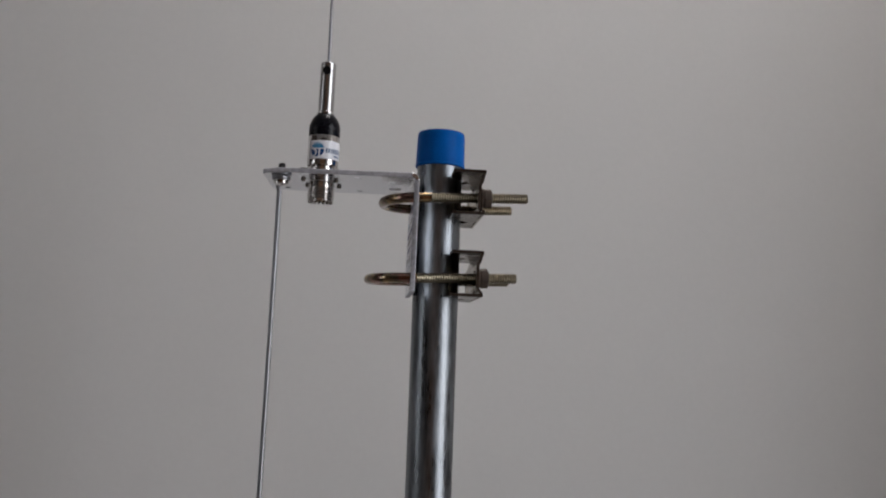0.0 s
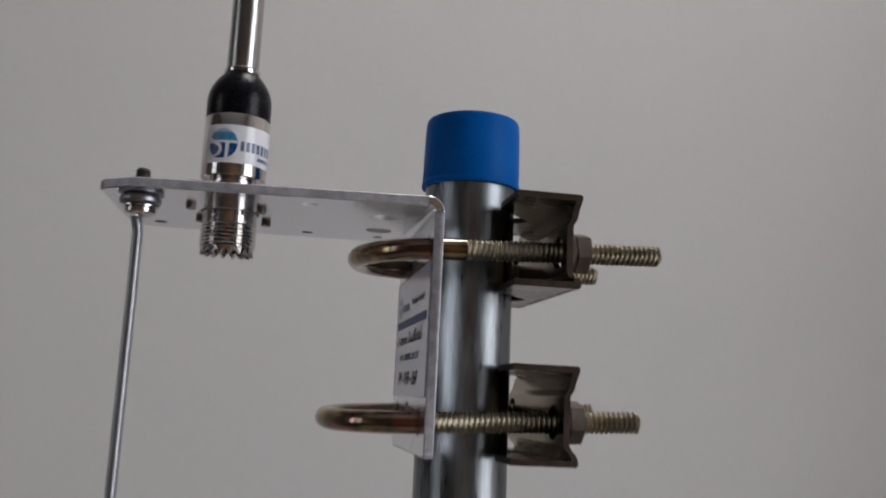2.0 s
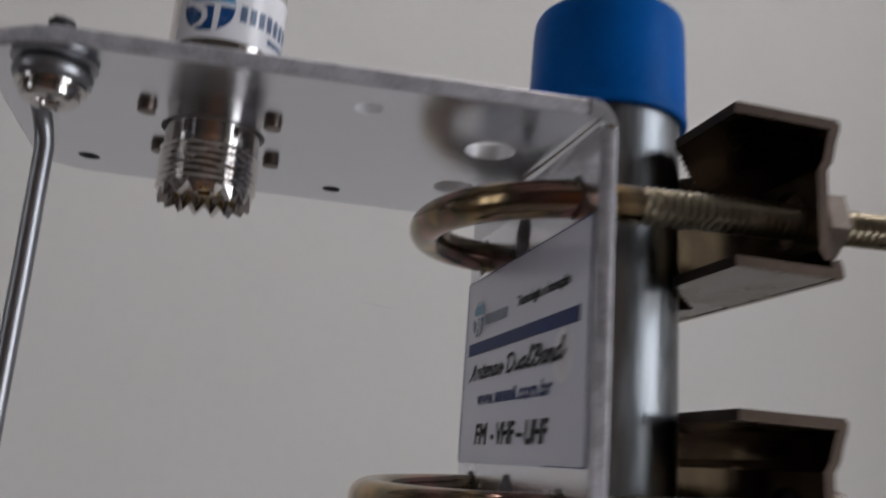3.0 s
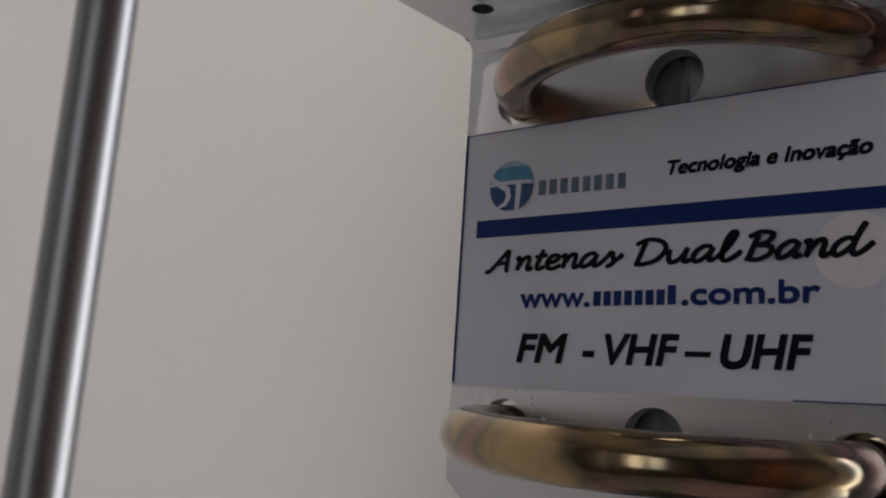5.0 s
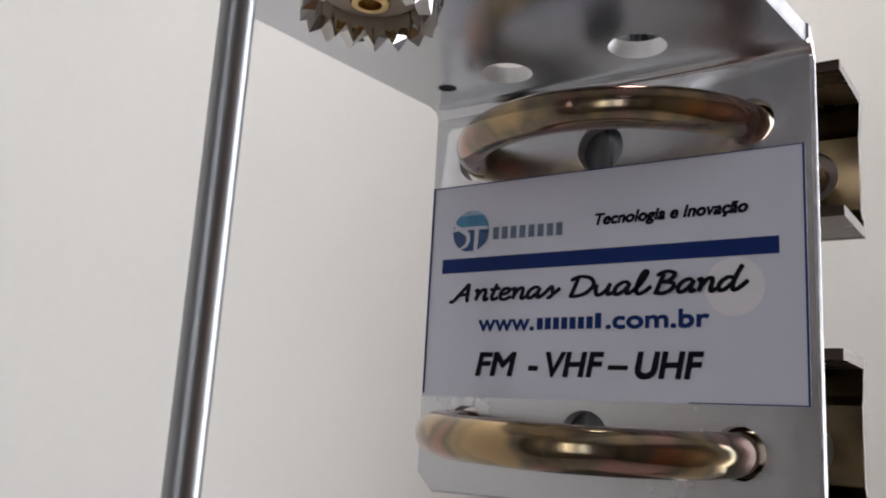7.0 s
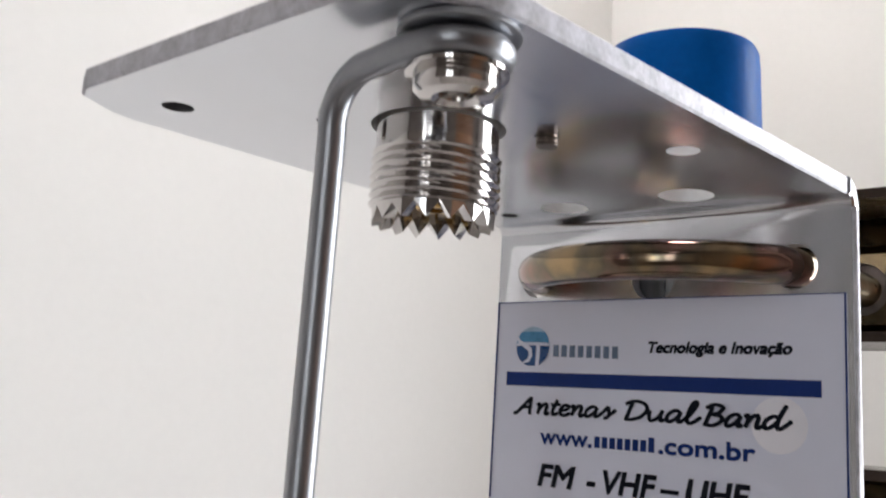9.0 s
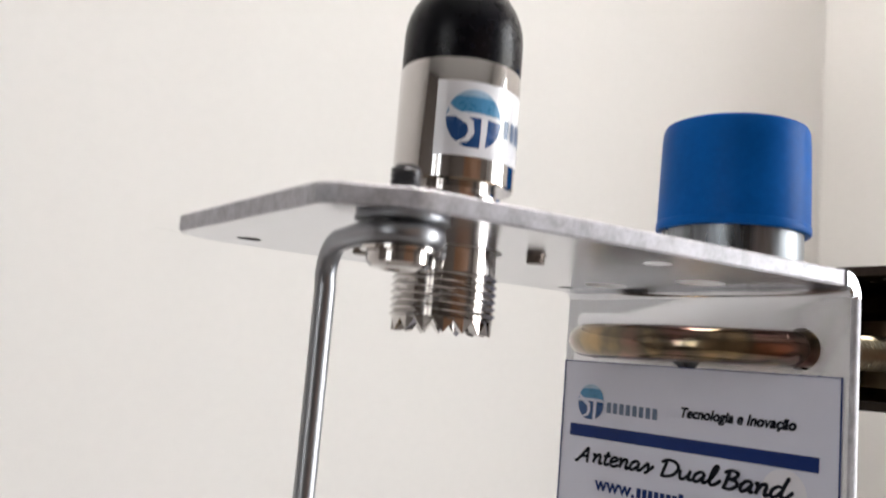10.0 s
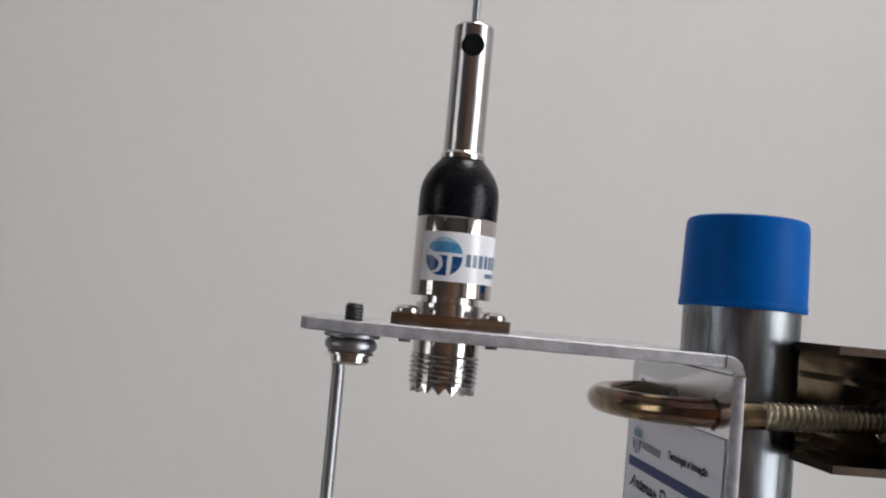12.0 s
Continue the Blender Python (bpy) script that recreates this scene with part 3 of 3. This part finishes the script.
def brush_words(parent, name, words, left, right, base, tall, lean, weight, x):
    """Words written with the brush script, each letter a part; tall is the x-height and weight the half width, in mm."""
    k = (left - right) / sum(GLYPHS[c][0] for c in words)
    pen = left
    for c in words:
        wide, strokes = GLYPHS[c]
        bm = bmesh.new()
        for n, stroke in enumerate(strokes):
            ends = [stroke[0]] + stroke + [stroke[-1]]
            line = []
            for a, b, c2, d in zip(ends, ends[1:], ends[2:], ends[3:]):
                for step in range(6):
                    t = step / 6
                    line.append([0.5 * (2 * b[i] + (c2[i] - a[i]) * t + (2 * a[i] - 5 * b[i] + 4 * c2[i] - d[i]) * t * t + (3 * b[i] - a[i] - 3 * c2[i] + d[i]) * t ** 3) for i in (0, 1)])
            line.append(list(stroke[-1]))
            flat = [Vector((p[0] * k + p[1] * tall * lean, p[1] * tall)) for p in line]
            one, two = [], []
            for i, p in enumerate(flat):
                d = (flat[min(i + 1, len(flat) - 1)] - flat[max(i - 1, 0)]).normalized()
                half = weight * (0.62 if i in (0, len(flat) - 1) else 0.78 + 0.3 * abs(d.y))
                side = Vector((-d.y, d.x)) * half
                for row, q in ((one, p + side), (two, p - side)):
                    row.append(v(x - 0.006 * n, pen - q.x, base + q.y))
            grid(bm, [one, two], False)
        part(name, bm, INK, parent, smooth=False)
        pen -= wide * k


brush_words(label, "title_letter", "Antenas", 25.6, 6.6, -36.1, 1.75, 0.26, 0.325, -2.83)
brush_words(label, "title_letter", "Dual", 4.9, -8.0, -36.1, 1.85, 0.26, 0.335, -2.83)
brush_words(label, "title_letter", "Band", -8.6, -21.6, -36.2, 1.88, 0.26, 0.335, -3.1)
lettering(label, "web_letter", "www.", 20.3, 10.4, -41.0, 2.5, mat=NAVY, bold=0.15)
for k in range(8):
    ya = 9.8 - k * 1.38
    strip("web_name", (ya, -41.0), (ya - 1.0, -39.2 + (0.5 if k == 7 else 0.0)), NAVY, lab="plain navy bar")
lettering(label, "web_letter", ".com.br", -1.7, -16.8, -41.0, 2.5, mat=NAVY, bold=0.15)
lettering(label, "band_letter", "FM", 20.4, 13.3, -48.0, 3.5, lean=0.2, bold=0.24)
lettering(label, "band_letter", "-", 10.9, 9.5, -48.0, 3.5, lean=0.2, bold=0.24)
lettering(label, "band_letter", "VHF", 7.9, -1.3, -48.0, 3.5, lean=0.2, bold=0.24)
lettering(label, "band_letter", "–", -2.2, -5.0, -48.0, 3.5, lean=0.2, bold=0.24)
lettering(label, "band_letter", "UHF", -6.4, -16.0, -48.1, 3.6, lean=0.2, bold=0.24)

# ---- U-bolts and their saddles ----
UR = 2.95


def u_bolt(yc, half, apex, z0, slope, tip_near, tip_far, thread_from, words, lean=0.0):
    tilt = Matrix.Rotation(-math.atan(slope), 3, "Y")
    top = thing("u_bolt", v(0, yc, z0), words, "bolt", "U-bolts on the mast")

    def at(x, y):
        p = tilt @ Vector((x, y, 0))
        return v(p.x, yc + p.y, z0 + p.z + lean * y)

    bm = bmesh.new()
    cx = apex + half
    path = [at(thread_from, -half), at(max(cx, thread_from - 4) if cx < thread_from else cx, -half)]
    for k in range(33):
        a = math.pi * k / 32
        path.append(at(cx - half * math.sin(a), -half * math.cos(a)))
    path += [at(thread_from, half)]
    tube(bm, path, UR * MM, 20)
    part("bow", bm, ZINC, top, "smooth yellow-passivated bow")
    for side, tip in ((-1, tip_near), (1, tip_far)):
        bm = bmesh.new()
        thread(bm, thread_from - 0.2, tip - thread_from, UR + 0.1, 1.4, 0.65, (0, yc + side * half, z0 + lean * side * half), tilt=tilt, seg=22)
        part("threaded_leg", bm, ZINC_THREAD, top)
    for side in (-1, 1):
        bm = bmesh.new()
        lathe(bm, [(35.6, 3.2), (35.6, 5.6), (35.8, 5.8), (36.6, 5.8), (36.8, 5.6), (36.8, 3.2)], (0, yc + side * half, z0 + lean * side * half), axis="x", seg=24, tilt=tilt)
        part("washer", bm, NUT_ZINC, top)
        bm = bmesh.new()
        hex_nut(bm, 36.9, 41.6, 10.0, (0, yc + side * half, z0 + lean * side * half), tilt)
        part("nut", bm, NUT_ZINC, top, "plated hexagonal nut")
    return top


u_bolt(-0.1, 22.4, -19.2, -12.3, 0.040, 62.6, 60.5, 7.5, "upper yellow-zinc U-bolt round the mast, through the bracket")
u_bolt(0.85, 21.3, -25.3, -57.1, 0.040, 58.0, 60.0, 1.5, "lower yellow-zinc U-bolt round the mast, set deeper into the bracket", lean=0.033)


def saddle(x0, x1, y0, y1, z1, z0, bolts, words):
    """A folded sheet clamp: a grooved back and two toothed V-cut flanges that bite the pipe."""
    top = thing("saddle_clamp", v((x0 + x1) / 2, (y0 + y1) / 2, z0), words, "clamp", "saddles on the mast")
    th = 1.7
    # V cut with teeth, from the near end to the far end
    ax, half = PX + PR * 1.36, 15.6
    edge = [(x0, y0), (x0, PY - half)]
    n = 7
    for s in (-1, 1):
        steps = range(n + 1) if s < 0 else range(n, -1, -1)
        for k in steps:
            f = k / n
            yy = PY + s * half * (1 - f)
            xx = x0 + (ax - x0) * f
            edge.append((xx, yy))
            if 0 < k < n:
                edge.append((xx + 0.9, yy - s * 0.2))
    edge += [(x0, y1)]
    outline = edge + [(x1 - th, y1), (x1 - th, y0)]
    seen, clean = None, []
    for p in outline:
        if seen is None or abs(p[0] - seen[0]) + abs(p[1] - seen[1]) > 1e-6:
            clean.append(p)
        seen = p
    # flanges and their rims take the zinc darkened as in shade
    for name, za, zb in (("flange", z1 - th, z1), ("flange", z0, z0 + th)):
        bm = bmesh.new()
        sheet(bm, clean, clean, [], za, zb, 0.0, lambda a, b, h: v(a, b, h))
        part(name, bm, [ZINC_SHADED, ZINC_SHADED_EDGE], top, smooth=False)
    # the grooved back: a drilled floor between two folded shoulders
    bm = bmesh.new()
    zc = sum(z for _, z in bolts) / len(bolts)
    lo, hi = zc - 6.3, zc + 6.3
    xb = x1 - 2.5
    floor_of_groove = [(y0, lo), (y1, lo), (y1, hi), (y0, hi)]
    sheet(bm, floor_of_groove, floor_of_groove, [ring_loop(y, z, 4.7, 30) for y, z in bolts], xb - th, xb, 0.0, lambda a, b, h: v(h, a, b))
    for edge_z, fold_z in ((z1, hi), (z0, lo)):
        d = 1 if edge_z > fold_z else -1
        front = [(x1 - 0.6, edge_z), (x1, edge_z - d * 0.6), (x1 - 0.15, edge_z - d * 1.8), (x1 - 0.7, edge_z - d * 3.2), (x1 - 1.5, fold_z + d * 1.6), (x1 - 2.2, fold_z + d * 0.5), (xb, fold_z)]
        ring = front + [(x - th, z) for x, z in front][::-1]
        grid(bm, [[v(x, y0, z) for x, z in ring], [v(x, y1, z) for x, z in ring]], True, True, True)
    # end faces painted dark as in shade; the rest keeps the lit tone
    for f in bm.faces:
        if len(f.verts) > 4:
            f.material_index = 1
    part("back", bm, [ZINC_LIT, ZINC_SHADED_EDGE], top, "grooved back of the clamp, drilled for the U-bolt", smooth=False)
    return top


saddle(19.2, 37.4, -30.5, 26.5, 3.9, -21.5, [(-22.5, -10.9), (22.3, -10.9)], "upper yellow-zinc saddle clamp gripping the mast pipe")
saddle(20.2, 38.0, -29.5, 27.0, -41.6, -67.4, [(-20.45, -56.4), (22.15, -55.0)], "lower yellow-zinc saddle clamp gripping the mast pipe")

# ---- the antenna ----
antenna = thing("whip_antenna", v(AX, AY, 0), "whip antenna base with nickel barrel and black sleeve", "antenna")
AO = (AX, AY, 0)
bm = bmesh.new()
box(bm, v(AX - 12.8, AY - 12.8, 0.02), v(AX + 12.8, AY + 12.8, 2.4), 0.0003)
bmesh.ops.rotate(bm, verts=bm.verts, cent=v(AX, AY, 0), matrix=Matrix.Rotation(SKEW, 3, "Z"))
part("flange", bm, FLANGE, antenna, "square plated flange with rounded edges, tinted brown like a reflection")
for sx, sy in SCREWS:
    bm = bmesh.new()
    o = (AX + sx, AY + sy, 0)
    lathe(bm, [(2.4, 2.7), (2.8, 2.8), (3.4, 2.6), (3.9, 1.9), (4.1, 1.1), (3.6, 0.9)], o, seg=20)
    scr = part("screw", bm, CHROME, antenna, "small pan-head screw")
    bm = bmesh.new()
    thread(bm, -3.9, 4.0, 1.45, 0.6, 0.22, o, axis="z", seg=14, round_end=0)
    part("screw_end", bm, NUT_ZINC, scr)
bm = bmesh.new()
lathe(bm, [(2.3, 7.6), (5.0, 7.6), (5.2, 6.6), (6.8, 6.6)], AO, seg=48)
part("neck", bm, CHROME, antenna)
bm = bmesh.new()
lathe(bm, [(6.5, 6.5), (6.5, 8.9), (6.8, 9.15), (23.9, 9.15), (24.4, 8.9), (24.4, 6)], AO, seg=72)
part("barrel", bm, CHROME, antenna, "mirror-bright nickel barrel")
bm = bmesh.new()
prof = [(24.3, 8.9), (24.6, 9.1), (29.0, 9.1)]
for k in range(1, 11):
    a = k / 10
    prof.append((29.0 + 8.9 * a, 9.1 - 4.0 * a ** 2.2))
prof.append((38.1, 4.6))
lathe(bm, prof, AO, seg=56)
part("sleeve", bm, BLACK, antenna, "glossy black tapered plastic sleeve")
bm = bmesh.new()
lathe(bm, [(37.8, 4.7), (38.1, 5.1), (39.2, 5.1), (39.6, 4.7), (40.0, 4.4)], AO, seg=40)
part("collar", bm, CHROME, antenna)
bm = bmesh.new()
lathe(bm, [(39.5, 4.55), (69.0, 4.55), (69.6, 4.0), (69.8, 0.9)], AO, seg=40)
stem = part("stem", bm, STEM, antenna, "round polished stem")
bm = bmesh.new()
rows = []
for d, r in ((-3.0, 2.6), (-4.75, 2.6), (-4.85, 2.4), (-4.75, 1.4), (-4.7, 1.2)):
    rows.append([v(AX - 0.5 + r * math.cos(2 * math.pi * i / 24), AY + d, 64.0 + r * math.sin(2 * math.pi * i / 24)) for i in range(24)])
grid(bm, rows, True, True, True)
part("set_screw", bm, BLACK_HOLE, stem, "black recessed set screw")
bm = bmesh.new()
tube(bm, [v(AX, AY, 60), v(AX, AY, 72), v(AX - 0.6, AY, 180), v(AX - 3.0, AY, 480)], 0.9 * MM, 12)
part("whip", bm, STAINLESS, antenna, "thin straight steel whip")
# connector under the plate
bm = bmesh.new()
lathe(bm, [(0.0, 7.45), (-6.2, 7.45), (-6.4, 7.4)], AO, seg=48)
part("connector_neck", bm, CHROME, antenna)
bm = bmesh.new()
rows = []
zt, zb, pitch, seg = -6.2, -13.0, 1.06, 48
steps = 40
for k in range(steps + 1):
    h = zt + (zb - zt) * k / steps
    ring = []
    for i in range(seg):
        a = 2 * math.pi * i / seg
        phase = (h / pitch + i / seg) % 1.0
        r = 7.95 - 0.55 * abs(2 * phase - 1) if 0 < k < steps else 7.3
        ring.append(v(AX + r * math.cos(a), AY + r * math.sin(a), h))
    rows.append(ring)
grid(bm, rows, True, True, False)
part("connector_thread", bm, CHROME, antenna, "bright threaded connector shell")
# castellated rim of pointed teeth
bm = bmesh.new()
teeth, ro, ri = 16, 7.45, 5.5
top_o, top_i, low_o, low_i = [], [], [], []
for i in range(teeth * 2):
    a = 2 * math.pi * i / (teeth * 2)
    h = -15.0 if i % 2 else -13.3
    inner = 0.35 if i % 2 else 0.0
    top_o.append(v(AX + ro * math.cos(a), AY + ro * math.sin(a), -12.9))
    low_o.append(v(AX + (ro - 0.1) * math.cos(a), AY + (ro - 0.1) * math.sin(a), h))
    low_i.append(v(AX + (ri + inner) * math.cos(a), AY + (ri + inner) * math.sin(a), h + 0.25))
    top_i.append(v(AX + ri * math.cos(a), AY + ri * math.sin(a), -9.0))
grid(bm, [top_o, low_o, low_i, top_i], True, False, False)
part("toothed_rim", bm, CHROME, antenna, smooth=False)
bm = bmesh.new()
lathe(bm, [(-9.0, 5.6), (-11.4, 5.5), (-11.6, 5.2), (-11.6, 2.4), (-11.0, 2.3)], AO, seg=32)
part("insulator", bm, PTFE, antenna)
bm = bmesh.new()
lathe(bm, [(-8.0, 2.2), (-12.6, 2.2), (-12.8, 2.0), (-12.8, 1.3), (-10.0, 1.25)], AO, seg=24)
part("centre_contact", bm, BRASS, antenna, "brass centre contact")

# sticker round the barrel
BR = 9.24


def on_barrel(u, w):
    """A place on the barrel: u is the arc in mm from the emblem, w the height."""
    a = radians(-108) + u / BR
    return v(AX + BR * math.cos(a), AY + BR * math.sin(a), w)


bm = bmesh.new()
lo, hi = [], []
for k in range(61):
    u = -6.2 + 30.0 * k / 60
    a = radians(-108) + u / BR
    lo.append(v(AX + 9.2 * math.cos(a), AY + 9.2 * math.sin(a), 9.9))
    hi.append(v(AX + 9.2 * math.cos(a), AY + 9.2 * math.sin(a), 20.8))
grid(bm, [lo, hi], False)
wrap = part("barrel_sticker", bm, STICKER, antenna, "white paper sticker with blue emblem")


def barrel_piece(name, u0, u1, w0, w1, mat, r=9.27, lab=""):
    bm = bmesh.new()
    n = max(2, int((u1 - u0) / 0.4))
    rings = []
    for w in (w0, w1):
        rings.append([v(AX + r * math.cos(radians(-108) + (u0 + (u1 - u0) * k / n) / BR),
                        AY + r * math.sin(radians(-108) + (u0 + (u1 - u0) * k / n) / BR), w) for k in range(n + 1)])
    grid(bm, rings, False)
    return part(name, bm, mat, wrap, lab)


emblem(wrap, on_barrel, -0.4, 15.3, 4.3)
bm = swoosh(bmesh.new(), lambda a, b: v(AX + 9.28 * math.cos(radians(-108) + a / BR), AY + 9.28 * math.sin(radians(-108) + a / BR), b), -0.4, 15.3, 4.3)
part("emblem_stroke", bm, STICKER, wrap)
for k in range(8):
    barrel_piece("emblem_name", 4.7 + k * 1.6, 5.8 + k * 1.6, 13.4, 16.2, LOGO_GREY, lab="plain grey-blue bar")
barrel_piece("small_print", 10.0, 17.0, 11.4, 12.4, LOGO_GREY)

# ---- the radial rod and its bolt ----
bolt = thing("rod_bolt", v(BX, BY, 0), "stainless bolt with washers holding the rod", "bolt")
BO = (BX, BY, 0)
bm = bmesh.new()
thread(bm, -6.0, 9.4, 1.95, 0.7, 0.3, BO, axis="z", seg=18, round_end=0.5)
part("bolt_thread", bm, DARK_STEEL, bolt, "dark threaded bolt end")
bm = bmesh.new()
lathe(bm, [(-T - 0.02, 2.1), (-T - 0.02, 5.4), (-T - 0.2, 5.6), (-T - 0.7, 5.7), (-T - 0.9, 5.4), (-T - 0.9, 2.1)], BO, seg=36)
part("washer", bm, STAINLESS, bolt, "domed steel washer")
bm = bmesh.new()
lathe(bm, [(-6.4, 2.1), (-6.4, 4.5), (-6.5, 4.7), (-6.9, 4.7), (-7.0, 4.2)], BO, seg=36)
part("washer", bm, CHROME, bolt)
bm = bmesh.new()
prof = [(-6.9, 3.9), (-7.1, 4.0), (-8.3, 3.9), (-8.8, 3.4), (-9.0, 2.2), (-8.6, 1.6), (-7.9, 1.4)]
lathe(bm, prof, BO, seg=28)
part("bolt_head", bm, CHROME, bolt, "polished pan head")

RX, RY, RR = -79.4, -3.3, 1.38
rod = thing("radial_rod", v(RX, RY, -8), "thin stainless radial rod bent round its bolt and hanging down", "rod")
bm = bmesh.new()
path = []
zc, er = -5.0, 3.9
# eye round the bolt, from its cut end to where it runs off
for k in range(27):
    a = radians(75 - 255 * k / 26)
    path.append(v(BX + er * math.cos(a), BY + er * math.sin(a), zc))
path.append(v(BX - er - 0.1, BY + 2.6, zc - 0.1))
path.append(v(-80.8, RY - 7.4, zc - 0.3))
for k in range(1, 11):
    a = math.pi / 2 * k / 10
    path.append(v(-80.8 + 1.3 * k / 10, RY - 6.6 + 5.6 * math.sin(a), zc - 6.0 + 5.7 * math.cos(a)))
path += [v(RX, RY - 0.7, -30), v(RX - 0.2, RY, -120), v(RX - 0.4, RY, -240), v(RX - 0.6, RY, -500)]
tube(bm, path, RR * MM, 16)
part("rod_wire", bm, STAINLESS, rod)

# ---- hairline scratch in the paint ----
bm = bmesh.new()
tube(bm, [(0.036, Y1 - 0.0002, H + 0.0460), (0.046, Y1 - 0.0002, H + 0.0455), (0.058, Y1 - 0.0002, H + 0.0440)], 0.00018, 6)
part("scratch", bm, SCRATCH, north)

# ---- floor tiles ----
size = 0.45
for i in range(9):
    for j in range(7):
        xa, ya = X0 + i * size, Y0 + j * size
        if xa + 0.1 > X1 or ya + 0.1 > Y1:
            continue
        bm = bmesh.new()
        box(bm, (xa + 0.002, ya + 0.002, -0.013), (min(xa + size, X1) - 0.002, min(ya + size, Y1) - 0.002, 0.0), 0.001)
        part("tile", bm, FLOOR, floor, smooth=False)
